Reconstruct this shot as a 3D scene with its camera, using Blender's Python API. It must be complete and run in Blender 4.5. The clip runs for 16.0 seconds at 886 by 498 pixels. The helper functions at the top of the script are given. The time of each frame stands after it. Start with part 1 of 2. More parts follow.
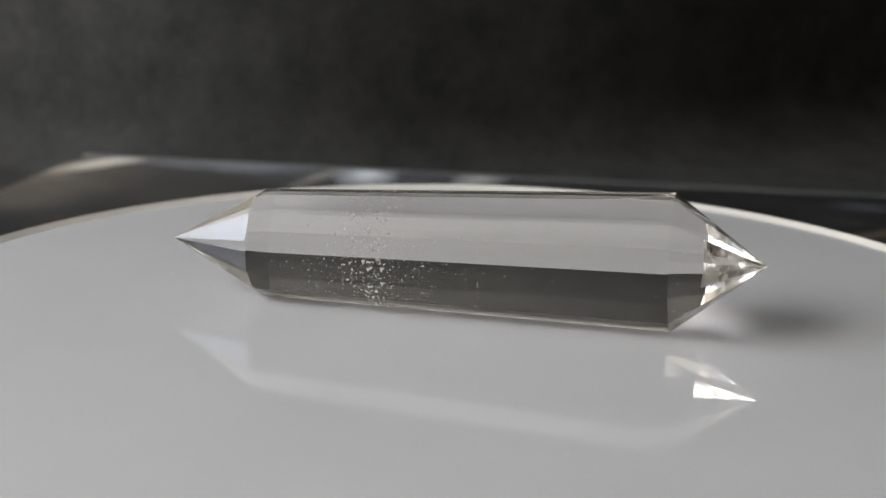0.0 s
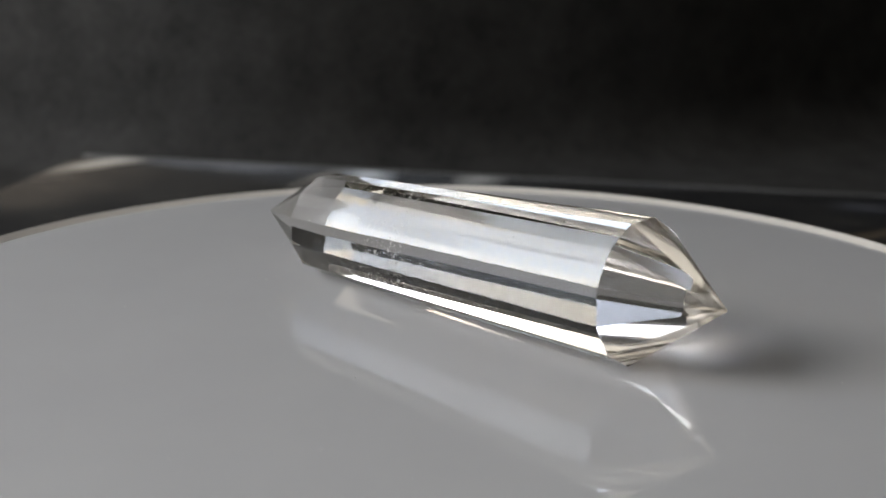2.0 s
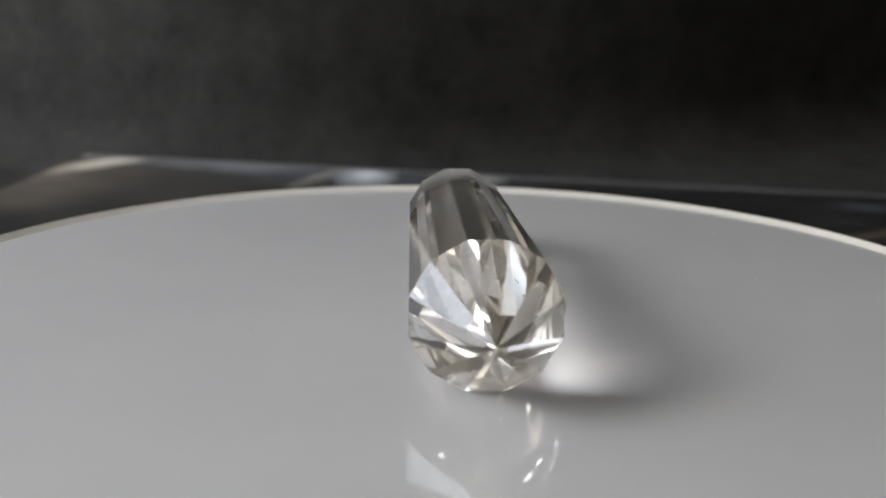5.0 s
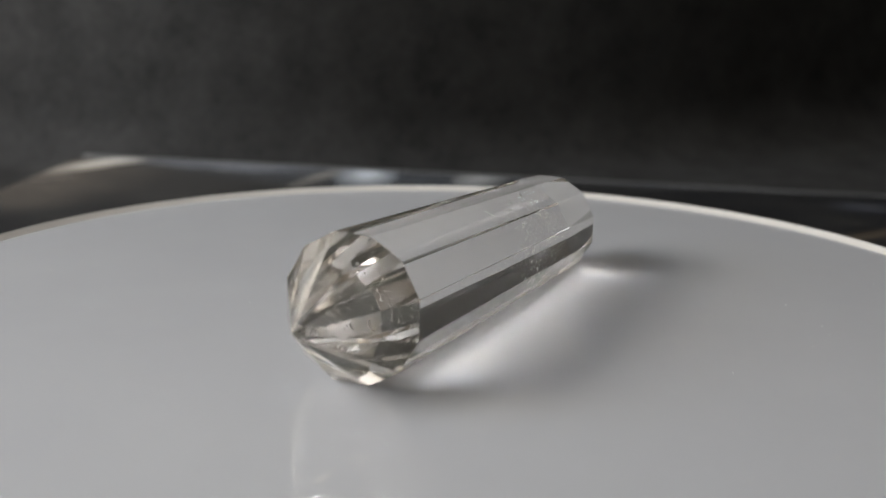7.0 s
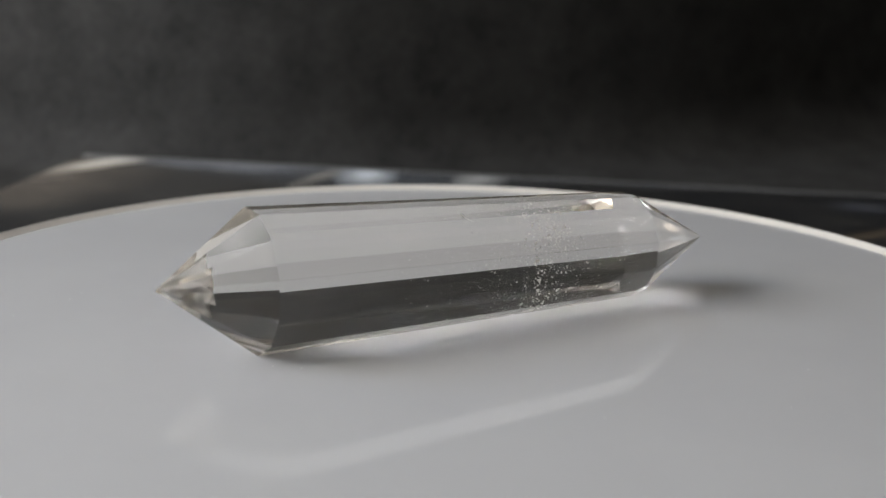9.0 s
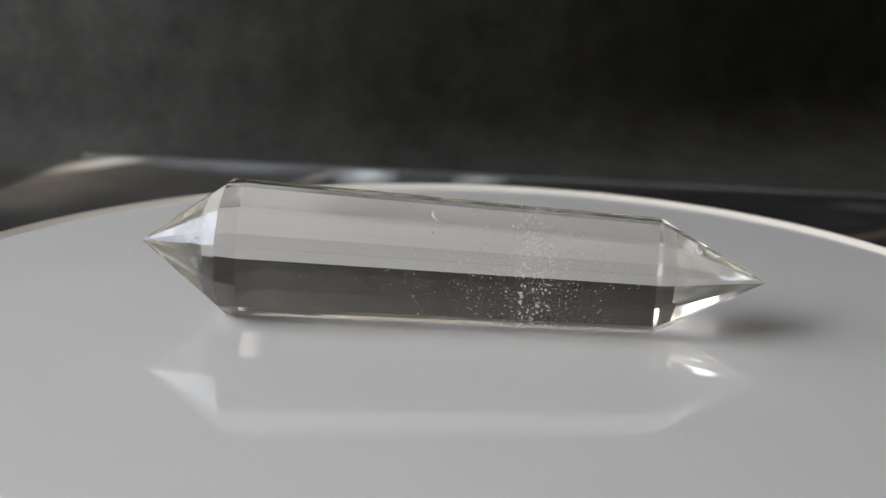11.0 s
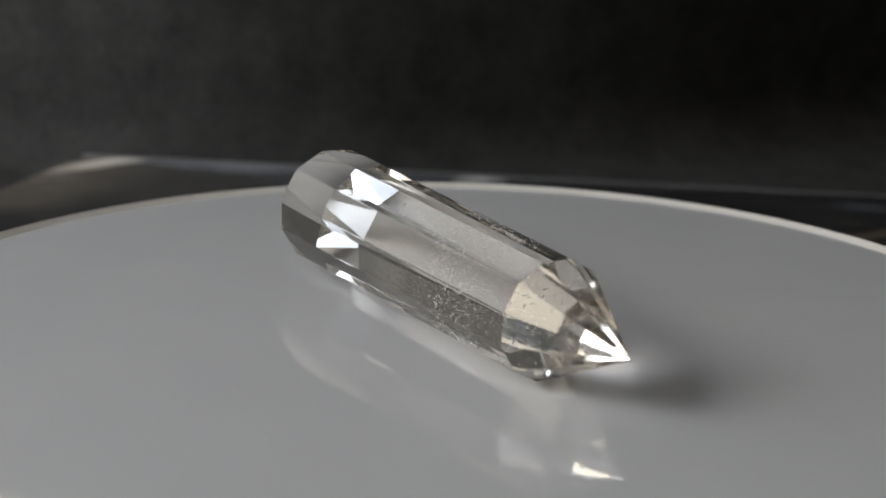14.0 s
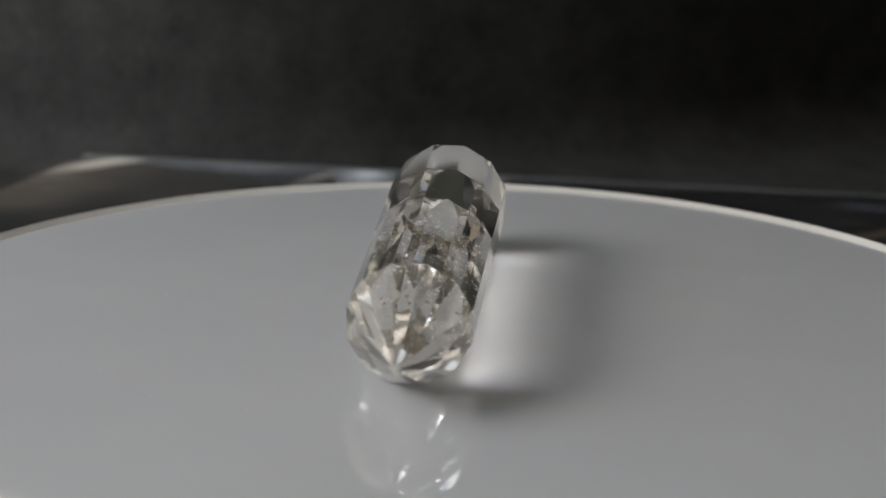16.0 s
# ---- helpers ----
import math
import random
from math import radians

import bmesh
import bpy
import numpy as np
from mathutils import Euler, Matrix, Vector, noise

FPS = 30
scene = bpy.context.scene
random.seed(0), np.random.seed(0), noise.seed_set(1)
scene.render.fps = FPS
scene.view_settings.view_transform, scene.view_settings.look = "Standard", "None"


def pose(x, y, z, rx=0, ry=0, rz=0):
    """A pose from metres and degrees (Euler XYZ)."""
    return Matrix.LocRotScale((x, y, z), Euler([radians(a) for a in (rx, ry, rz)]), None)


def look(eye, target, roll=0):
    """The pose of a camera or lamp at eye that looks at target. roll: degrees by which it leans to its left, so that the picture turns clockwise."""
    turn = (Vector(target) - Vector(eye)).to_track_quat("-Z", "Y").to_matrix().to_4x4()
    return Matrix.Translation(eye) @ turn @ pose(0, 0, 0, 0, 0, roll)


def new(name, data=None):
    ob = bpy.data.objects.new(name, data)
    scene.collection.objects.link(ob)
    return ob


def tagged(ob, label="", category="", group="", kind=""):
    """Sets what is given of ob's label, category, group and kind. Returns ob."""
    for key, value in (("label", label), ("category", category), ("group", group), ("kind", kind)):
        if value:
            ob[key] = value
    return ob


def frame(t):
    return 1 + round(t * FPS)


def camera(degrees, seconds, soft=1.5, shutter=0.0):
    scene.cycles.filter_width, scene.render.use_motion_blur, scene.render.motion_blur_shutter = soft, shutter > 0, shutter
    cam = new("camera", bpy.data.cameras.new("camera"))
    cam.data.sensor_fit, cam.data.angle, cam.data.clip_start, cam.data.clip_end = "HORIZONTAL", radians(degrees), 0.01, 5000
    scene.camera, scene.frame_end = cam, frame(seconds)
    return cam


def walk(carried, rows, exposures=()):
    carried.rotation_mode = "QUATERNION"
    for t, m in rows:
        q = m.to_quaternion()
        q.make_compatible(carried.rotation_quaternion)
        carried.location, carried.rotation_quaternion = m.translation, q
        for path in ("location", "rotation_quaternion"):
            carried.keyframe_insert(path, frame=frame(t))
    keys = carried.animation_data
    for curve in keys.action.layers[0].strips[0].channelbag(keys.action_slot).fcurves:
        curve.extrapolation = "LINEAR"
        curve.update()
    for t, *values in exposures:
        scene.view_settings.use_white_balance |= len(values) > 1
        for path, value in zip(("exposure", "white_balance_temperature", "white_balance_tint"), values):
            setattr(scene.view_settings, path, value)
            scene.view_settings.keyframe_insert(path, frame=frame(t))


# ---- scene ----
Z0 = 0.030          # top of the turning disc above the table
cam = camera(37.5, 16.0, soft=1.35)
EYE = Vector((0.0, -0.16315, Z0 + 0.05189))
PITCH, YAW = radians(14.827), radians(-0.3266)
AIM = EYE + Vector((math.cos(PITCH) * math.sin(YAW), math.cos(PITCH) * math.cos(YAW), -math.sin(PITCH)))
STAND = look(EYE, AIM, 1.013)
# the camera's own brightness and white balance drift as the stone turns
EXPOSURES = [(0.0, 0.35, 7506, 9), (0.5, 0.30, 7506, 9), (1.0, 0.32, 7506, 9), (1.5, 0.11, 7494, 9), (2.0, -0.15, 7482, 9), (2.5, -0.36, 7476, 9), (3.0, -0.29, 7470, 9),
             (3.5, 0.02, 7458, 9), (4.0, 0.19, 7446, 9), (6.5, 0.22, 7446, 9), (7.0, 0.24, 7446, 9), (8.0, 0.22, 7446, 9), (9.0, 0.31, 7446, 9), (11.5, 0.38, 7506, 8),
             (12.0, 0.39, 7494, 8), (12.5, 0.36, 7488, 8), (13.0, -0.01, 7466, 8), (13.5, -0.24, 7442, 8), (14.5, -0.27, 7430, 8), (15.0, -0.19, 7424, 8), (16.0, -0.14, 7424, 8)]
walk(cam, [(0.0, STAND), (16.0, STAND)], EXPOSURES)
cam.data.dof.use_dof = True
cam.data.dof.focus_distance = 0.168
cam.data.dof.aperture_fstop = 28.0

# ---- light: cloudy daylight through one side window, with added fill ----
world = bpy.data.worlds.new("sky")
scene.world = world
world.use_nodes = True
wn = world.node_tree.nodes
sky = wn.new("ShaderNodeTexSky")
sky.sky_type, sky.sun_disc = "NISHITA", False
sky.sun_elevation, sky.sun_rotation = radians(38), radians(-110)
world.node_tree.links.new(sky.outputs[0], wn["Background"].inputs[0])
wn["Background"].inputs[1].default_value = 0.10

# daylight comes through the main window close beside the table; the other openings hold added fill
WALL_X = -0.56
# added fill from high up that softens the shadows
HIGH = bpy.data.lights.new("high_fill_light", "AREA")
HIGH.shape, HIGH.size, HIGH.size_y, HIGH.energy, HIGH.color = "RECTANGLE", 0.80, 0.50, 1.4, (0.93, 0.96, 1.0)
new("high_fill_light", HIGH).matrix_world = look(Vector((WALL_X - 0.01, -0.10, 1.02)), Vector((0, -0.10, 1.02)))
SKY_BRIGHT, SIDE_STRENGTH, NORTH_STRENGTH = 18.0, 0.85, 0.75
scene.cycles.max_bounces = 24
scene.cycles.transmission_bounces = 24
scene.cycles.glossy_bounces = 12
scene.cycles.caustics_refractive = True
scene.cycles.caustics_reflective = True
scene.cycles.blur_glossy = 0.0


# ---- materials ----
def material(name):
    m = bpy.data.materials.new(name)
    m.use_nodes = True
    return m, m.node_tree, m.node_tree.nodes["Principled BSDF"]


def noise_tex(nt, scale, detail=6.0, rough=0.6, stretch=None):
    tc = nt.nodes.new("ShaderNodeTexCoord")
    n = nt.nodes.new("ShaderNodeTexNoise")
    n.inputs["Scale"].default_value = scale
    n.inputs["Detail"].default_value = detail
    n.inputs["Roughness"].default_value = rough
    if stretch:
        mp = nt.nodes.new("ShaderNodeMapping")
        mp.inputs["Scale"].default_value = stretch
        nt.links.new(tc.outputs["Object"], mp.inputs[0])
        nt.links.new(mp.outputs[0], n.inputs["Vector"])
    else:
        nt.links.new(tc.outputs["Object"], n.inputs["Vector"])
    return n


def ramp(nt, source, stops):
    r = nt.nodes.new("ShaderNodeValToRGB")
    el = r.color_ramp.elements
    while len(el) < len(stops):
        el.new(0.5)
    for e, (p, c) in zip(el, stops):
        e.position, e.color = p, (*c, 1)
    nt.links.new(source, r.inputs[0])
    return r


def bump(nt, bsdf, source, strength, distance):
    b = nt.nodes.new("ShaderNodeBump")
    b.inputs["Strength"].default_value = strength
    b.inputs["Distance"].default_value = distance
    nt.links.new(source, b.inputs["Height"])
    nt.links.new(b.outputs[0], bsdf.inputs["Normal"])
    return b


def two_tone(name, a, b, scale, rough=0.6, fine=None, depth=0.0005, strength=0.3, metal=0.0, detail=6.0):
    m, nt, p = material(name)
    n = noise_tex(nt, scale, detail)
    r = ramp(nt, n.outputs["Fac"], [(0.3, a), (0.7, b)])
    nt.links.new(r.outputs[0], p.inputs["Base Color"])
    p.inputs["Roughness"].default_value = rough
    p.inputs["Metallic"].default_value = metal
    if fine:
        bump(nt, p, noise_tex(nt, fine, 4).outputs["Fac"], strength, depth)
    return m


def quartz_material(name, lo, hi, haze):
    """Clear quartz with a faint smoky tint that deepens with each inner reflection; a trace of polishing haze."""
    m, nt, p = material(name)
    nt.nodes.remove(p)
    g = nt.nodes.new("ShaderNodeBsdfGlass")
    g.inputs["Color"].default_value = (0.991, 0.981, 0.967, 1)
    g.inputs["IOR"].default_value = 1.545
    n = noise_tex(nt, 900, 3)
    r = ramp(nt, n.outputs["Fac"], [(0.45, (lo, lo, lo)), (0.78, (hi, hi, hi))])
    nt.links.new(r.outputs[0], g.inputs["Roughness"])
    film = nt.nodes.new("ShaderNodeBsdfGlossy")
    film.inputs["Color"].default_value = (0.95, 0.94, 0.92, 1)
    film.inputs["Roughness"].default_value = 0.36
    smear = ramp(nt, noise_tex(nt, 260, 4).outputs["Fac"], [(0.3, (0.6 * haze,) * 3), (0.7, (1.4 * haze,) * 3)])
    mix = nt.nodes.new("ShaderNodeMixShader")
    nt.links.new(smear.outputs[0], mix.inputs[0])
    nt.links.new(g.outputs[0], mix.inputs[1])
    nt.links.new(film.outputs[0], mix.inputs[2])
    nt.links.new(mix.outputs[0], nt.nodes["Material Output"].inputs[0])
    return m


def flake_material(name, a, b, cover):
    """Thin pale fracture film that passes and scatters light to both sides."""
    m, nt, p = material(name)
    nt.nodes.remove(p)
    tone = ramp(nt, noise_tex(nt, 2000, 2).outputs["Fac"], [(0.3, a), (0.7, b)])
    front, back, clear = (nt.nodes.new(k) for k in ("ShaderNodeBsdfDiffuse", "ShaderNodeBsdfTranslucent", "ShaderNodeBsdfTransparent"))
    both, thin = nt.nodes.new("ShaderNodeMixShader"), nt.nodes.new("ShaderNodeMixShader")
    thin.inputs[0].default_value = cover
    nt.links.new(tone.outputs[0], front.inputs[0])
    nt.links.new(tone.outputs[0], back.inputs[0])
    nt.links.new(front.outputs[0], both.inputs[1])
    nt.links.new(back.outputs[0], both.inputs[2])
    nt.links.new(clear.outputs[0], thin.inputs[1])
    nt.links.new(both.outputs[0], thin.inputs[2])
    nt.links.new(thin.outputs[0], nt.nodes["Material Output"].inputs[0])
    return m


def sky_material():
    """Sky outside the window: a sunlit cream cloud bank, clear blue under it and grey-blue cloud above (y, z in the room's metres)."""
    m, nt, p = material("cloudy_sky")
    nt.nodes.remove(p)
    tc = nt.nodes.new("ShaderNodeTexCoord")
    sep = nt.nodes.new("ShaderNodeSeparateXYZ")
    nt.links.new(tc.outputs["Object"], sep.inputs[0])
    cloud = noise_tex(nt, 9.0, 5, 0.55)

    def math_node(op, a, b):
        n = nt.nodes.new("ShaderNodeMath")
        n.operation = op
        for k, v in enumerate((a, b)):
            if isinstance(v, float):
                n.inputs[k].default_value = v
            else:
                nt.links.new(v, n.inputs[k])
        return n.outputs[0]

    lean = math_node("MULTIPLY", sep.outputs["Y"], -0.05)
    puff = math_node("MULTIPLY", math_node("SUBTRACT", cloud.outputs["Fac"], 0.5), 0.10)
    height = math_node("ADD", math_node("ADD", sep.outputs["Z"], lean), puff)
    r = ramp(nt, height, [(0.20, (0.22, 0.28, 0.38)), (0.315, (0.33, 0.41, 0.53)), (0.345, (0.92, 0.90, 0.87)), (0.41, (1.0, 0.965, 0.92)),
                          (0.46, (0.80, 0.79, 0.775)), (0.53, (0.74, 0.725, 0.70)), (0.60, (0.32, 0.36, 0.42)), (0.68, (0.20, 0.23, 0.28))])
    # the cloud bank ends towards the far side of the window, where clear sky shows
    clear = ramp(nt, math_node("ADD", math_node("ADD", sep.outputs["Y"], puff), 0.5), [(0.20, (0.75, 0.75, 0.75)), (0.26, (0, 0, 0)), (0.36, (0, 0, 0)), (0.50, (1, 1, 1))])
    both = nt.nodes.new("ShaderNodeMix")
    both.data_type = "RGBA"
    nt.links.new(clear.outputs[0], both.inputs[0])
    nt.links.new(r.outputs[0], both.inputs[6])
    blue = ramp(nt, sep.outputs["Z"], [(0.17, (0.13, 0.16, 0.23)), (0.24, (0.19, 0.23, 0.32)), (0.32, (0.38, 0.44, 0.55))])
    nt.links.new(blue.outputs[0], both.inputs[7])
    e = nt.nodes.new("ShaderNodeEmission")
    e.inputs["Strength"].default_value = SKY_BRIGHT
    nt.links.new(both.outputs[2], e.inputs[0])
    nt.links.new(e.outputs[0], nt.nodes["Material Output"].inputs[0])
    return m


def glow_material(name, strength, a, b):
    """Even pale glow for panes added to brighten the crystal's points."""
    m, nt, p = material(name)
    nt.nodes.remove(p)
    r = ramp(nt, noise_tex(nt, 3.0, 3).outputs["Fac"], [(0.3, a), (0.7, b)])
    e = nt.nodes.new("ShaderNodeEmission")
    e.inputs["Strength"].default_value = strength
    nt.links.new(r.outputs[0], e.inputs[0])
    nt.links.new(e.outputs[0], nt.nodes["Material Output"].inputs[0])
    return m


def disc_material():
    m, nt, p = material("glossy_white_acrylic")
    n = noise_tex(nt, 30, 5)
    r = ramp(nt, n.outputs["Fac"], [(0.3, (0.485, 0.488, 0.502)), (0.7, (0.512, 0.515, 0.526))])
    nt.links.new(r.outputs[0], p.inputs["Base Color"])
    s = noise_tex(nt, 220, 4)
    r2 = ramp(nt, s.outputs["Fac"], [(0.4, (0.0, 0.0, 0.0)), (0.75, (0.006, 0.006, 0.006))])
    nt.links.new(r2.outputs[0], p.inputs["Roughness"])
    p.inputs["IOR"].default_value = 1.75
    return m


def cloth_material():
    m, nt, p = material("black_felt")
    big = noise_tex(nt, 60, 6, 0.7)
    small = noise_tex(nt, 420, 3, 0.7)
    mix = nt.nodes.new("ShaderNodeMix")
    mix.data_type = "FLOAT"
    mix.inputs[0].default_value = 0.3
    nt.links.new(big.outputs["Fac"], mix.inputs[2])
    nt.links.new(small.outputs["Fac"], mix.inputs[3])
    r = ramp(nt, mix.outputs[0], [(0.35, (0.025, 0.0246, 0.0242)), (0.5, (0.041, 0.0403, 0.0395)), (0.65, (0.0575, 0.0565, 0.0553))])
    nt.links.new(r.outputs[0], p.inputs["Base Color"])
    p.inputs["Roughness"].default_value = 0.95
    p.inputs["Specular IOR Level"].default_value = 0.1
    bump(nt, p, small.outputs["Fac"], 0.5, 0.0006)
    return m


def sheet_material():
    """Dark polished sheet with reflected light painted into its colour near its far edge (places in the sheet's own
    metres).
    """
    m, nt, p = material("dark_polished_acrylic")
    n = noise_tex(nt, 26, 6, 0.6, (1, 2.2, 1))
    base = ramp(nt, n.outputs["Fac"], [(0.3, (0.012, 0.012, 0.014)), (0.55, (0.03, 0.03, 0.031)), (0.75, (0.075, 0.07, 0.06))])
    last = base.outputs[0]
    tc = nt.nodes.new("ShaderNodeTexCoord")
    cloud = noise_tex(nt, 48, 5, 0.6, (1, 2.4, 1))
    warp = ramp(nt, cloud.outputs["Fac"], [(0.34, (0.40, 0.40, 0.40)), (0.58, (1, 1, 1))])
    for (x, y, turn, sx, sy, colour) in CORNER_GLINTS + EDGE_GLINTS:
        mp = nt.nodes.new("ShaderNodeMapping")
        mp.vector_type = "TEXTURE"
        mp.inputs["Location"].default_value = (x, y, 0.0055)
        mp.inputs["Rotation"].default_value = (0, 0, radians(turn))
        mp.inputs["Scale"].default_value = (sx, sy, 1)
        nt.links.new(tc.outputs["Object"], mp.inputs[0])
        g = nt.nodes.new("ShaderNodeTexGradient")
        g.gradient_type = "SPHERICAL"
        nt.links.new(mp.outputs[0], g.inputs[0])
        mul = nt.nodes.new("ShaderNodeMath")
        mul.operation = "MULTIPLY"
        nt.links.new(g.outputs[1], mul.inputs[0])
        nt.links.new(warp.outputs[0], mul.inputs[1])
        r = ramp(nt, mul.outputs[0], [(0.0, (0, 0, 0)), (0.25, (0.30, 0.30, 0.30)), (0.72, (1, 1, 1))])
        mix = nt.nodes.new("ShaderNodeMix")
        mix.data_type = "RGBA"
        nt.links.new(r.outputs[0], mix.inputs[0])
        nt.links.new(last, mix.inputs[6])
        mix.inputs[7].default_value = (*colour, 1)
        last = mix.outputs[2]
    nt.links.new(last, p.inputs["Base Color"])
    p.inputs["Roughness"].default_value = 0.22
    p.inputs["IOR"].default_value = 1.5
    bump(nt, p, noise_tex(nt, 60, 3).outputs["Fac"], 0.2, 0.002)
    return m


# painted reflections and light streaks: x, y, turn, half length, half width, colour; first the window-side corner, then
# along the edge
CORNER_GLINTS = (
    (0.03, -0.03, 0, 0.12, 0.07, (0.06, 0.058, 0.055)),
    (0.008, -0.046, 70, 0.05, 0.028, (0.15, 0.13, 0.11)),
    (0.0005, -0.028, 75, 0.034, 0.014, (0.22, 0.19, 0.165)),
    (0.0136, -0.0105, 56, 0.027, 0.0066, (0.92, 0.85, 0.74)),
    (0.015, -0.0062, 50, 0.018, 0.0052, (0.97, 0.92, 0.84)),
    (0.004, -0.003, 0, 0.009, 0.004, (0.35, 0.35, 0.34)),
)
EDGE_GLINTS = (
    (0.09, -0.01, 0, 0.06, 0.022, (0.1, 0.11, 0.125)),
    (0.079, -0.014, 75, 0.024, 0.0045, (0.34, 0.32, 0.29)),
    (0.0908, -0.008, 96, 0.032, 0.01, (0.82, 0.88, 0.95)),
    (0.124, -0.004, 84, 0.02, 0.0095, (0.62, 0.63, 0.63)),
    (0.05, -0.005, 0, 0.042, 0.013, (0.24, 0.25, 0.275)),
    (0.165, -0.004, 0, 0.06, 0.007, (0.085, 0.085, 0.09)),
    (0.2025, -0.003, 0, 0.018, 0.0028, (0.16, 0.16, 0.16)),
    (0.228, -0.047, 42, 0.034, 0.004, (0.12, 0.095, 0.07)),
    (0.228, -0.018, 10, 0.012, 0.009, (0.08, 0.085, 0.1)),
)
SKY = sky_material()
SIDE_GLOW = glow_material("side_fill_glow", SIDE_STRENGTH, (0.93, 0.925, 0.92), (1.0, 0.99, 0.98))
NORTH_GLOW = glow_material("north_fill_glow", NORTH_STRENGTH, (0.92, 0.90, 0.87), (1.0, 0.97, 0.94))
QUARTZ = quartz_material("smoky_clear_quartz", 0.001, 0.006, 0.007)
POINT_QUARTZ = quartz_material("softly_polished_quartz", 0.05, 0.09, 0.025)
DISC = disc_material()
RIM = disc_material()
RIM.name = "satin_white_rim"
for e, c in zip(RIM.node_tree.nodes["Color Ramp"].color_ramp.elements, ((0.60, 0.57, 0.53, 1), (0.64, 0.61, 0.57, 1))):
    e.color = c
RIM.node_tree.nodes["Principled BSDF"].inputs["Roughness"].default_value = 0.2
for link in [k for k in RIM.node_tree.links if k.to_socket.name == "Roughness"]:
    RIM.node_tree.links.remove(link)
CLOTH = cloth_material()
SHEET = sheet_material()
# paler tone that paints the thin highlight along the sheet's far edge
EDGE_SHINE = two_tone("painted_edge_shine", (0.07, 0.071, 0.074), (0.13, 0.13, 0.132), 30, 0.5)
DUST = two_tone("pale_dust", (0.75, 0.74, 0.71), (0.92, 0.91, 0.89), 2000, 0.6)
FLAKE = flake_material("bright_fracture_flake", (0.72, 0.71, 0.69), (0.90, 0.89, 0.87), 0.75)
CRACK = flake_material("bright_crack", (0.93, 0.93, 0.92), (0.97, 0.97, 0.96), 0.9)
DARK_FLAKE = two_tone("dark_mineral_speck", (0.03, 0.03, 0.03), (0.08, 0.07, 0.06), 2000, 0.5)
PLASTER = two_tone("matt_wall_paint", (0.26, 0.245, 0.22), (0.31, 0.295, 0.27), 2.5, 0.9, 60, 0.002)
BEIGE = two_tone("warm_beige_wall_paint", (0.36, 0.31, 0.26), (0.42, 0.36, 0.30), 2.5, 0.9, 60, 0.002)
DARK_PAINT = two_tone("dark_green_wall_paint", (0.07, 0.08, 0.07), (0.10, 0.11, 0.10), 2.5, 0.9, 60, 0.002)
CEIL = two_tone("grey_ceiling_paint", (0.34, 0.335, 0.32), (0.40, 0.395, 0.38), 2.0, 0.9, 60, 0.002)
BOARDS = two_tone("brown_floor_boards", (0.12, 0.075, 0.045), (0.22, 0.14, 0.08), 9, 0.5, 40, 0.002)
WOOD = two_tone("pale_table_wood", (0.42, 0.33, 0.24), (0.55, 0.45, 0.34), 14, 0.5, 60, 0.001)
BLACK_PLASTIC = two_tone("black_moulded_plastic", (0.02, 0.02, 0.02), (0.035, 0.035, 0.035), 40, 0.45, 300, 0.0004)
WHITE_FRAME = two_tone("white_window_paint", (0.74, 0.74, 0.72), (0.8, 0.8, 0.78), 6, 0.5, 80, 0.001)


# ---- helpers for meshes ----
def part(name, bm, mat, parent=None, label="", smooth=False):
    me = bpy.data.meshes.new(name)
    bm.normal_update()
    bm.to_mesh(me)
    bm.free()
    me.materials.append(mat)
    if smooth:
        for f in me.polygons:
            f.use_smooth = True
    ob = new(name, me)
    if parent:
        ob.parent = parent
    if label:
        ob["label"] = label
    return ob


def box_bm(x0, y0, z0, x1, y1, z1, bevel=0.0):
    bm = bmesh.new()
    bmesh.ops.create_cube(bm, size=1)
    bmesh.ops.scale(bm, vec=(x1 - x0, y1 - y0, z1 - z0), verts=bm.verts)
    bmesh.ops.translate(bm, vec=((x0 + x1) / 2, (y0 + y1) / 2, (z0 + z1) / 2), verts=bm.verts)
    if bevel:
        bmesh.ops.bevel(bm, geom=bm.edges[:], offset=bevel, segments=2, affect="EDGES", profile=0.5)
    return bm


def lathe_bm(profile, steps=128):
    """Closed solid of revolution; the profile runs from axis to axis as (radius, z)."""
    bm = bmesh.new()
    rings = []
    for r, z in profile:
        if r == 0:
            rings.append([bm.verts.new((0, 0, z))])
        else:
            rings.append([bm.verts.new((r * math.cos(2 * math.pi * i / steps), r * math.sin(2 * math.pi * i / steps), z)) for i in range(steps)])
    for a, b in zip(rings, rings[1:]):
        for i in range(steps):
            j = (i + 1) % steps
            if len(a) == 1:
                bm.faces.new((a[0], b[i], b[j]))
            elif len(b) == 1:
                bm.faces.new((a[i], b[0], a[j]))
            else:
                bm.faces.new((a[i], b[i], b[j], a[j]))
    bmesh.ops.recalc_face_normals(bm, faces=bm.faces)
    return bm


# ---- room ----
# unseen room; its wall tones are set by what the crystal and cloth pick up
X0, X1, Y0, Y1, ZF, ZC, TH = WALL_X, 1.4, -0.50, 0.85, -0.75, 1.45, 0.12


def joined(boxes):
    out = bmesh.new()
    for b in boxes:
        tmp = bpy.data.meshes.new("tmp")
        piece = box_bm(*b)
        piece.to_mesh(tmp)
        piece.free()
        out.from_mesh(tmp)
        bpy.data.meshes.remove(tmp)
    return out


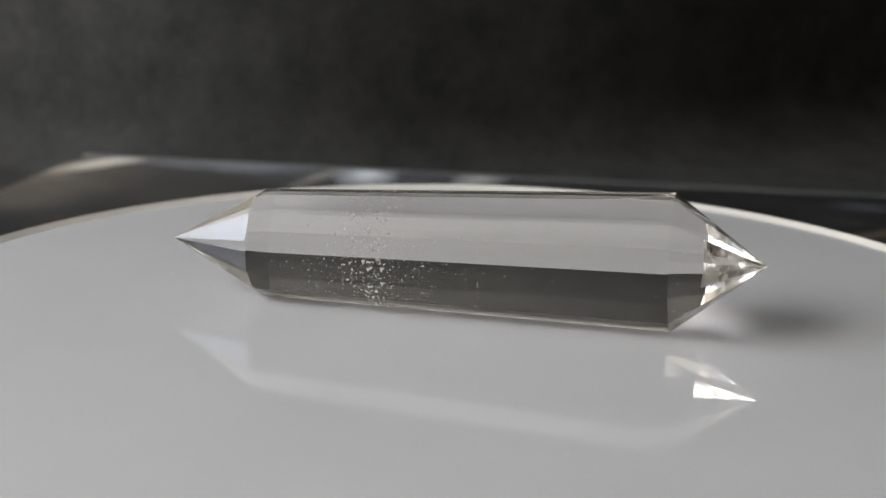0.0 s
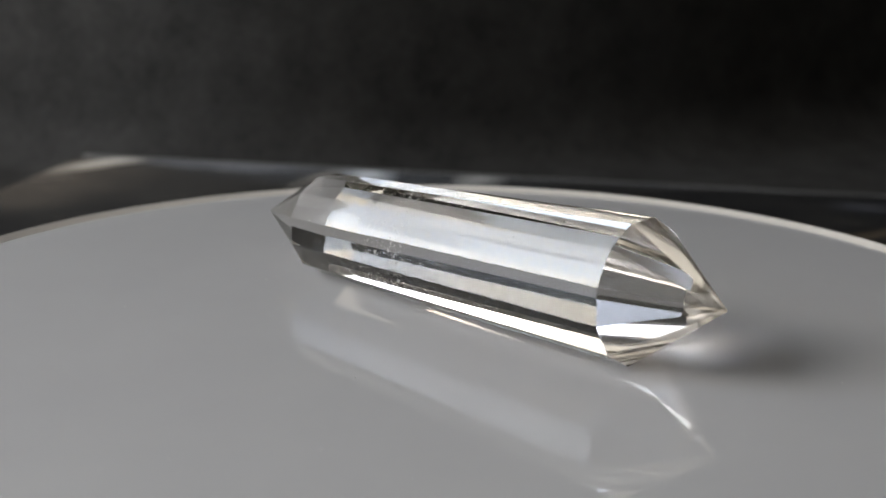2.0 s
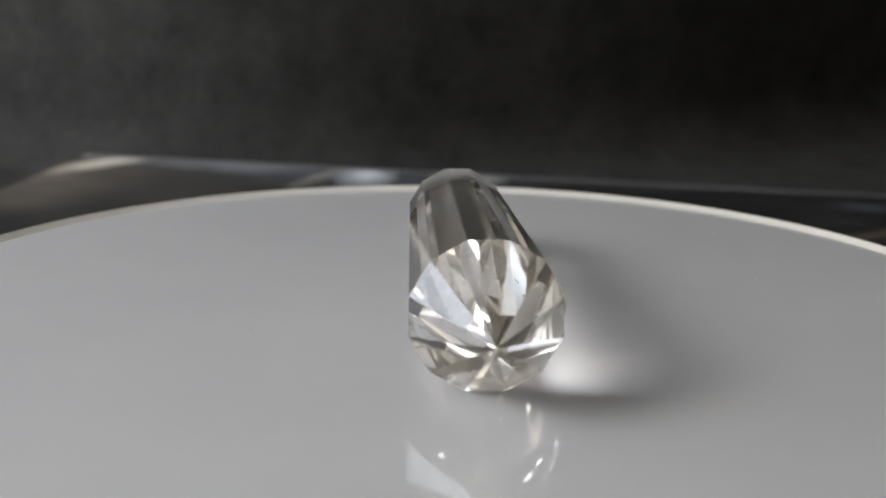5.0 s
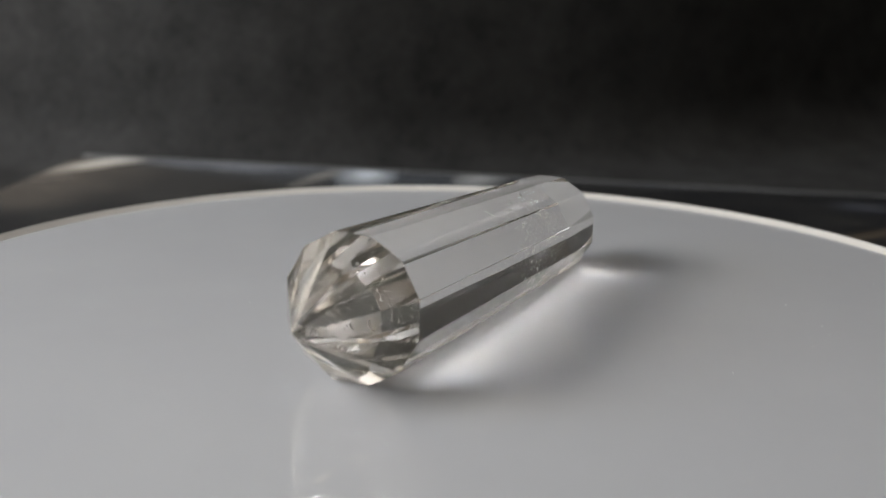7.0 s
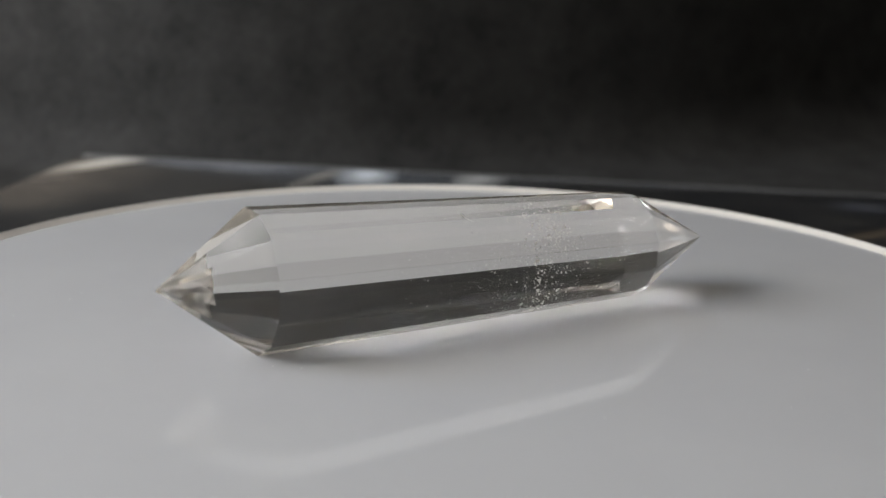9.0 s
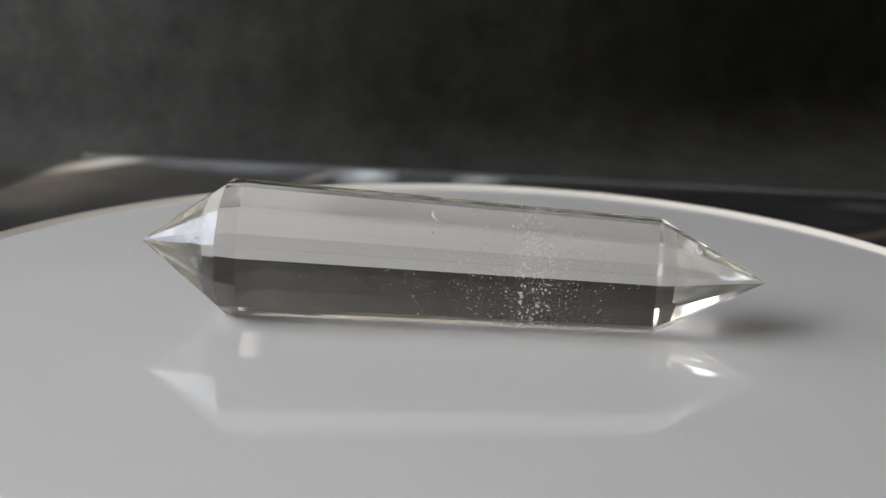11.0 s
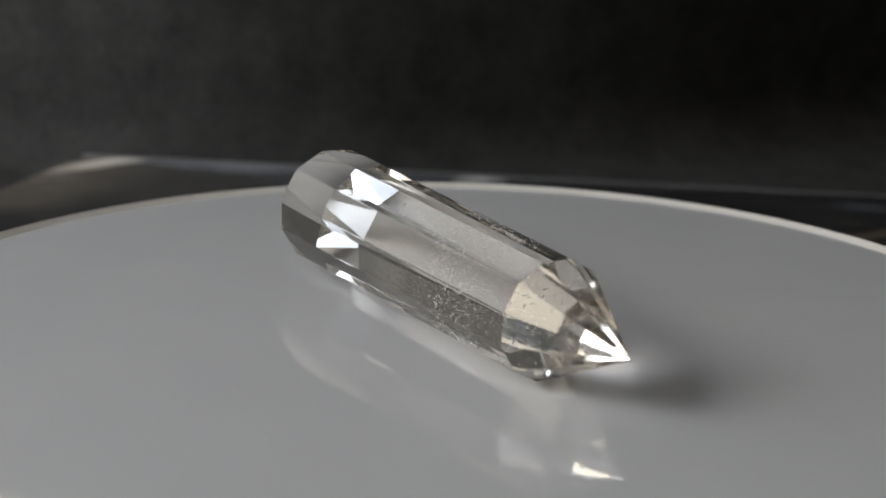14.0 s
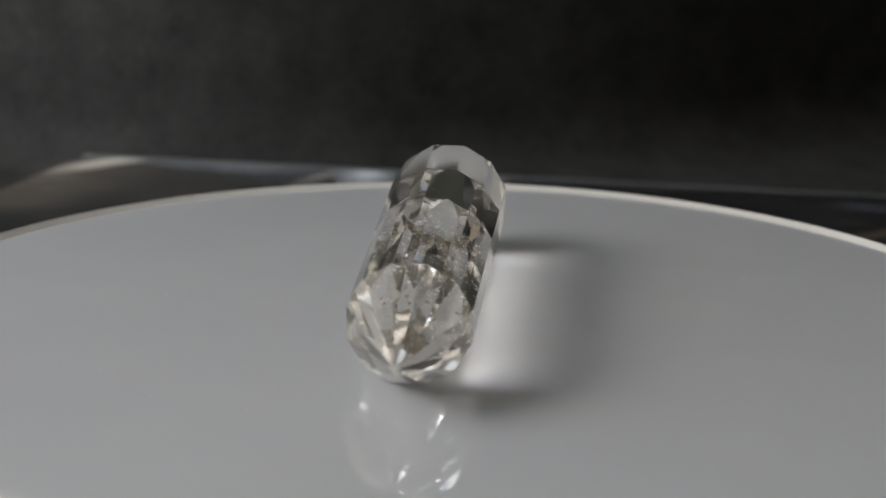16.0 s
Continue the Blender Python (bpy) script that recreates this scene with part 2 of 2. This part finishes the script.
tagged(part("floor", box_bm(X0 - TH, Y0 - TH, ZF - 0.1, X1 + TH, Y1 + TH, ZF), BOARDS), "brown wooden floor of the room", "floor", kind="structure")
tagged(part("ceiling", box_bm(X0 - TH, Y0 - TH, ZC, X1 + TH, Y1 + TH, ZC + 0.1), CEIL), "plain grey painted ceiling", "ceiling", kind="structure")
NORTH = (-0.54, -0.22, 0.10, 0.80)       # opening in the north wall: x from, x to, z from, z to
tagged(part("wall_north", joined([(X0, Y1, ZF, X1, Y1 + TH, NORTH[2]), (X0, Y1, NORTH[3], X1, Y1 + TH, ZC), (X0, Y1, NORTH[2], NORTH[0], Y1 + TH, NORTH[3]),
                                  (NORTH[1], Y1, NORTH[2], X1, Y1 + TH, NORTH[3])]), DARK_PAINT), "dark green painted wall with one tall added opening", "wall", kind="structure")
tagged(part("wall_east", box_bm(X1, Y0 - TH, ZF, X1 + TH, Y1 + TH, ZC), BEIGE), "plain warm brown-beige painted wall", "wall", kind="structure")
# invented dark panel that keeps low rays through the crystal dark
tagged(part("wainscot", box_bm(X1 - 0.02, Y0, ZF, X1, Y1, 0.30, 0.003), DARK_PAINT), "unseen dark green panel added low along the wall", "wainscot", kind="structure")
tagged(part("wall_south", box_bm(X0, Y0 - TH, ZF, X1, Y0, ZC), PLASTER), "plain matt brown-grey painted wall", "wall", kind="structure")
# openings: y from, y to, z from, z to
MAIN, SIDE, UPPER = (-0.42, 0.145, 0.165, 0.68), (0.155, 0.84, 0.0, 0.68), (-0.51, 0.31, 0.76, 1.28)
XA, YA, YB = X0 - TH, Y0 - TH, Y1 + TH
tagged(part("wall_west", joined([(XA, YA, ZF, X0, YB, SIDE[2]), (XA, YA, SIDE[2], X0, SIDE[0], MAIN[2]), (XA, YA, MAIN[2], X0, MAIN[0], MAIN[3]),
                                 (XA, MAIN[1], MAIN[2], X0, SIDE[0], MAIN[3]), (XA, SIDE[1], SIDE[2], X0, YB, MAIN[3]), (XA, YA, MAIN[3], X0, YB, UPPER[2]),
                                 (XA, YA, UPPER[2], X0, UPPER[0], UPPER[3]), (XA, UPPER[1], UPPER[2], X0, YB, UPPER[3]), (XA, YA, UPPER[3], X0, YB, ZC)]), PLASTER),
       "matt brown-grey wall with one window and two added openings", "wall", kind="structure")


def window_frame(name, opening, label, turn=0):
    """A thin white frame of four rails round an opening, facing east, or south when turned."""
    a, b, c, d = opening
    thing = tagged(new(name), label, "window", kind="structure")
    thing.matrix_world = pose(X0 - 0.02, 0, c) if not turn else pose(0, Y1 + 0.02, c, 0, 0, -90)
    h, w = d - c, 0.004
    for box in ((-0.02, a, 0.0, 0.0, b, w), (-0.02, a, h - w, 0.0, b, h), (-0.02, a, w, 0.0, a + w, h - w), (-0.02, b - w, w, 0.0, b, h - w)):
        part("frame_rail", box_bm(*box), WHITE_FRAME, thing)
    return thing


window_frame("window_1", MAIN, "white framed window full of cloudy sky")
window_frame("upper_fill_opening", UPPER, "unseen white framed opening for an added fill light")
# two invented openings whose glow stands in for a pale surface beside the table
window_frame("side_glow_opening", SIDE, "unseen white framed opening with an added pale glow")
window_frame("north_glow_opening", NORTH, "tall unseen white framed opening with an added warm glow", 1)


def glow_backdrop(corners, mat, label):
    bm = bmesh.new()
    bm.faces.new([bm.verts.new(c) for c in corners])
    tagged(part("backdrop", bm, mat), label, "sky", kind="structure")


def west_corners(opening):
    a, b, c, d = opening
    return [(X0 - 0.05, y, z) for y, z in ((a, c), (b, c), (b, d), (a, d))]


glow_backdrop(west_corners(MAIN), SKY, "bright cloudy sky outside the window")
# unseen glowing panes added to fill the crystal's points
glow_backdrop(west_corners(SIDE), SIDE_GLOW, "added pale glowing pane behind the side opening")
glow_backdrop([(x, Y1 + 0.05, z) for x, z in ((NORTH[0], NORTH[2]), (NORTH[1], NORTH[2]), (NORTH[1], NORTH[3]), (NORTH[0], NORTH[3]))], NORTH_GLOW, "added warm glowing pane behind the tall opening")
# ---- table and backdrop ----
table = tagged(new("table"), "pale wooden table partly under a black cloth", "table")
table.location = (0, 0.05, ZF)
part("tabletop", box_bm(-0.54, -0.52, 0.711, 0.66, 0.55, 0.746, 0.004), WOOD, table)
for sx in (-1, 1):
    for sy in (-1, 1):
        part("leg", box_bm(0.06 + sx * 0.55 - 0.03, sy * 0.44 - 0.03, 0.0, 0.06 + sx * 0.55 + 0.03, sy * 0.44 + 0.03, 0.711, 0.003), WOOD, table)


def cloth_sweep(x):
    """How far the upright cloth stands back at x: its slope runs from facing the window at one end to turned from it at the other."""
    y, u, step = 0.0, -0.30, 0.01
    slope = lambda q: float(np.interp(q, (-0.17, -0.10, -0.07, -0.035, 0.035, 0.10, 0.3), (-0.5, -0.28, 0.05, 0.30, 0.47, 0.82, 0.82)))
    while u < x - 1e-9:
        y += slope(u) * min(step, x - u)
        u += step
    return y + 0.078


def backdrop_cloth():
    """Black felt lying on the table, sweeping up behind it in a gentle bow."""
    bm = bmesh.new()
    nx, prof = 90, []
    # the stretch before the disc is unseen, added to darken the crystal's lower facets
    for i in range(10):
        prof.append((-0.42 + 0.655 * i / 9, 0.0))
    for i in range(1, 7):
        a = radians(90 * i / 6)
        prof.append((0.235 + 0.02 * math.sin(a), 0.02 * (1 - math.cos(a))))
    for i in range(1, 16):
        prof.append((0.255, 0.02 + 0.168 * i / 15))
    grid = []
    sweep = [cloth_sweep(-0.20 + 0.80 * i / nx) for i in range(nx + 1)]
    for v, z in prof:
        row = []
        for i in range(nx + 1):
            x0 = -0.17 if v < -0.06 else -0.20
            x = x0 + (0.60 - x0) * i / nx
            up = max(0.0, min(1.0, (v - 0.05) / 0.205))
            y = v + up * (sweep[i] if v > -0.06 else 0.0)
            wob = 0.0016 * noise.noise(Vector((x * 6, v * 6, z * 6))) * (0.2 + up)
            tall = 1.0 + 0.9 * max(0.0, min(1.0, (x + 0.01) / 0.12))     # unseen top raised towards one end to block glow from the disc's reflection
            row.append(bm.verts.new((x, y + wob, z * (tall if z > 0.03 else 1.0) + abs(wob) * 0.3)))
        grid.append(row)
    for a, b in zip(grid, grid[1:]):
        for i in range(nx):
            bm.faces.new((a[i], a[i + 1], b[i + 1], b[i]))
    ob = part("backdrop_cloth", bm, CLOTH, smooth=True)
    mod = ob.modifiers.new("thickness", "SOLIDIFY")
    mod.thickness, mod.offset = 0.002, -1
    ob.location.z = -0.002
    return tagged(ob, "mottled black felt cloth hung behind the table", "cloth")


backdrop_cloth()


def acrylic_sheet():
    """A dark polished sheet under the turntable; its bright streaks are painted reflections."""
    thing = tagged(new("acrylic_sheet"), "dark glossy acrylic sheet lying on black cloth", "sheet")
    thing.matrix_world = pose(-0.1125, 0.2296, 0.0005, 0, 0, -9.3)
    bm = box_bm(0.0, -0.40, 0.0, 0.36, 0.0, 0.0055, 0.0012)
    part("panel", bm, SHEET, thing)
    # strip laid on top in place of the far edge's highlight
    part("edge_shine_strip", box_bm(0.001, -0.0034, 0.0050, 0.359, -0.0012, 0.0057, 0.0001), EDGE_SHINE, thing, "narrow pale strip painted as the edge's highlight")
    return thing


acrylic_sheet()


# ---- turntable ----
RIM_R = 0.0784
TILT = radians(0.24)     # the disc does not run quite true


def ring_bm(profile, steps=128):
    bm = bmesh.new()
    rings = [[bm.verts.new((r * math.cos(2 * math.pi * i / steps), r * math.sin(2 * math.pi * i / steps), z)) for i in range(steps)] for r, z in profile]
    for a, b in zip(rings, rings[1:] + rings[:1]):
        for i in range(steps):
            j = (i + 1) % steps
            bm.faces.new((a[i], b[i], b[j], a[j]))
    bmesh.ops.recalc_face_normals(bm, faces=bm.faces)
    return bm


def speck(bm, c, size, rnd, flat=0.35, grain=None):
    """A thin irregular sliver with four corners; with a grain it lies along that direction."""
    u = Vector((rnd.gauss(0, 1), rnd.gauss(0, 1), rnd.gauss(0, 1))).normalized()
    w = u.orthogonal().normalized()
    if grain:
        w = (grain + 0.12 * u).normalized()
        u = (u - w * u.dot(w)).normalized()
    n = u.cross(w)
    vs = [bm.verts.new(c + size * (u * a + w * b + n * d)) for a, b, d in
          ((1, rnd.uniform(-.3, .3), 0), (-rnd.uniform(.3, .9), rnd.uniform(.3, .9), 0), (-rnd.uniform(.2, .8), -rnd.uniform(.3, .9), 0), (0, 0, flat))]
    for f in ((0, 1, 2), (0, 3, 1), (1, 3, 2), (2, 3, 0)):
        bm.faces.new([vs[i] for i in f])


def turntable():
    base = tagged(new("turntable_base"), "low black plastic turntable base under the white disc", "turntable")
    base.location = (0, 0, 0.006)
    part("housing", lathe_bm([(0, 0), (0.066, 0), (0.068, 0.002), (0.068, 0.013), (0.064, 0.0155), (0, 0.0155)], 96), BLACK_PLASTIC, base, smooth=False)
    part("spindle", lathe_bm([(0, 0.0155), (0.012, 0.0155), (0.012, 0.019), (0, 0.019)], 48), BLACK_PLASTIC, base)
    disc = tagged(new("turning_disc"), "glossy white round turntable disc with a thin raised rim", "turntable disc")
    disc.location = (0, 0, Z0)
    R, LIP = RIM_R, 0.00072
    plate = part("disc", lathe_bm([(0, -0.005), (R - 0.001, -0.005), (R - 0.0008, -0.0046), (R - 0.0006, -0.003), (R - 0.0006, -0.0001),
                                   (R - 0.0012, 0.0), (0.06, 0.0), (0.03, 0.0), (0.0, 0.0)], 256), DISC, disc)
    prof = [(R - 0.0015, -0.0002), (R - 0.0014, 0.00003), (R - 0.0011, 0.00012), (R - 0.0006, LIP * 0.55), (R - 0.00022, LIP * 0.93), (R - 0.00014, LIP),
            (R - 0.00006, LIP * 0.97), (R, LIP * 0.85), (R, -0.0042), (R - 0.0002, -0.0048), (R - 0.00055, -0.0050)]
    rim = part("rim", ring_bm(prof, 256), RIM, disc, "raised cream-white rim", smooth=True)
    dust = bmesh.new()
    rnd = random.Random(5)
    for _ in range(60):
        a, r = rnd.uniform(0, 6.283), 0.072 * math.sqrt(rnd.random())
        speck(dust, Vector((r * math.cos(a), r * math.sin(a), 0.00004)), rnd.uniform(0.00004, 0.00011), rnd)
    speck(dust, Vector((-0.0244, 0.0392, 0.00010)), 0.00014, rnd, 0.8)
    lint = tagged(part("dust", dust, DUST, disc, "tiny pale dust specks"), kind="stuff")
    for ob in (plate, rim, lint):
        ob.matrix_basis = Matrix.Rotation(-TILT, 4, "Y")
    return disc


# ---- crystal ----
LENGTH = 0.0800
S_A, S_B = 0.0684, 0.0135       # the girdles, from the narrow point
R_A, R_B = 0.00882, 0.00725
TIP_A = Vector((0.04003, 0.0, 0.00900))
B_TURN = radians(172.99)
TIP_B = Vector((0.04008 * math.cos(B_TURN), 0.04008 * math.sin(B_TURN), 0.00652))
SIDES = 12


def crystal_frame():
    e = (TIP_A - TIP_B).normalized()
    side = Vector((0, 0, 1)).cross(e).normalized()
    up = e.cross(side)
    return e, side, up


def crystal():
    thing = tagged(new("quartz_crystal"), "clear faceted double-pointed quartz crystal lying on the white disc", "crystal")
    thing.location = (0, 0, Z0)
    e, side, up = crystal_frame()
    bm = bmesh.new()

    def ring(s, r):
        out = []
        for k in range(SIDES):
            a = 2 * math.pi * (k + 0.5) / SIDES
            out.append(bm.verts.new(TIP_B + e * s + up * (r * math.cos(a)) + side * (r * math.sin(a))))
        return out

    ra, rb = ring(S_A, R_A), ring(S_B, R_B)
    ta, tb = bm.verts.new(TIP_A), bm.verts.new(TIP_B)
    for k in range(SIDES):
        j = (k + 1) % SIDES
        bm.faces.new((rb[k], rb[j], ra[j], ra[k]))
        bm.faces.new((ra[k], ra[j], ta))
        bm.faces.new((rb[j], rb[k], tb))
    bmesh.ops.recalc_face_normals(bm, faces=bm.faces)
    # bring the lowest corners onto the slightly tilted disc
    low = min(v.co.z - v.co.x * math.tan(TILT) for v in bm.verts)
    bmesh.ops.translate(bm, vec=(0, 0, -low + 0.00003), verts=bm.verts)
    bmesh.ops.bevel(bm, geom=[k for k in bm.edges if ta not in k.verts and tb not in k.verts], offset=0.00002, segments=1, affect="EDGES")
    bm.normal_update()
    for f in bm.faces:
        f.material_index = 1 if abs(f.normal.dot(e)) > 0.3 else 0
    body = part("faceted_body", bm, QUARTZ, thing)
    body.data.materials.append(POINT_QUARTZ)
    rnd = random.Random(11)

    def at(s, a, r):
        return TIP_B + e * s + up * (r * math.cos(a)) + side * (r * math.sin(a))

    # a veil of pale fracture flakes across the stone, and fine specks along its length
    veil, fine, dark, chip = bmesh.new(), bmesh.new(), bmesh.new(), bmesh.new()
    for i in range(300):
        a, r = rnd.uniform(0, 2 * math.pi), 0.0068 * math.sqrt(rnd.random())
        s = 0.0292 + rnd.gauss(0, 0.0009) + 0.0012 * math.cos(a * 2) + (rnd.gauss(0, 0.0035) if i % 2 == 0 else 0)
        speck(veil, at(s, a, r), rnd.choice((0.00008, 0.00011, 0.00015, 0.00020, 0.00034)) * rnd.uniform(0.7, 1.3), rnd, 0.06, e)
    for i in range(130):
        a, s = radians(53) + rnd.gauss(0, 0.16), 0.0290 + rnd.gauss(0, 0.0011)
        speck(veil, at(s, a, 0.0071 - abs(rnd.gauss(0, 0.0003))), rnd.uniform(0.00007, 0.00022), rnd, 0.06, e)
    for i in range(1150):
        a, r = rnd.uniform(0, 2 * math.pi), 0.0070 * math.sqrt(rnd.random())
        s = rnd.choice((rnd.gauss(0.026, 0.005), rnd.gauss(0.030, 0.006), rnd.gauss(0.034, 0.008), rnd.uniform(0.018, 0.052)))
        s = min(max(s, 0.016), 0.067)
        speck(fine, at(s, a, min(r, 0.0066)), 0.00006 + 0.00012 * rnd.random() ** 3, rnd, 0.06, e)
    for i in range(24):
        speck(dark, at(0.028 + rnd.gauss(0, 0.003), rnd.uniform(0, 6.28), rnd.uniform(0.001, 0.006)), rnd.uniform(0.00006, 0.00012), rnd)
    speck(dark, at(0.0418, radians(47), 0.0071), 0.00019, rnd, 0.6)
    # a small curved crack just under one long face
    out, along = up * math.cos(radians(30)) + side * math.sin(radians(30)), side * math.cos(radians(30)) - up * math.sin(radians(30))
    mid, last = TIP_B + e * 0.0419 + out * 0.0076, None
    for k in range(9):
        u = k / 4 - 1
        c = mid + along * (0.0009 * u) - e * (0.0005 * u + 0.0004 * u * u)
        w = 0.00019 * (1 - 0.7 * u * u)
        pair = (chip.verts.new(c + e * w), chip.verts.new(c - e * w - out * 0.0002))
        if last:
            chip.faces.new((last[0], pair[0], pair[1], last[1]))
        last = pair
    part("crack", chip, CRACK, thing, "small bright curved crack")
    tagged(part("inclusions", veil, FLAKE, thing, "pale flaky fracture veil inside"), kind="stuff")
    tagged(part("fine_specks", fine, FLAKE, thing, "fine pale specks inside"), kind="stuff")
    tagged(part("dark_specks", dark, DARK_FLAKE, thing, "tiny dark mineral specks inside"), kind="stuff")
    return thing


disc = turntable()
stone = crystal()

# turn of the disc, degrees at each half second
TURN = (-10.0, -17.77, -25.3, -32.67, -39.91, -47.07, -54.2, -61.34, -68.51, -75.75, -83.07, -90.5, -98.04, -105.72, -113.54, -121.49, -129.59,
        -137.83, -146.2, -154.7, -163.33, -172.05, -180.88, -189.78, -198.75, -207.77, -216.81, -225.86, -234.91, -243.93, -252.9, -261.81, -270.64)


def motions():
    rows = [(i * 0.5, pose(0, 0, Z0, 0, 0, a)) for i, a in enumerate(TURN)]
    walk(disc, rows)
    walk(stone, rows)


motions()
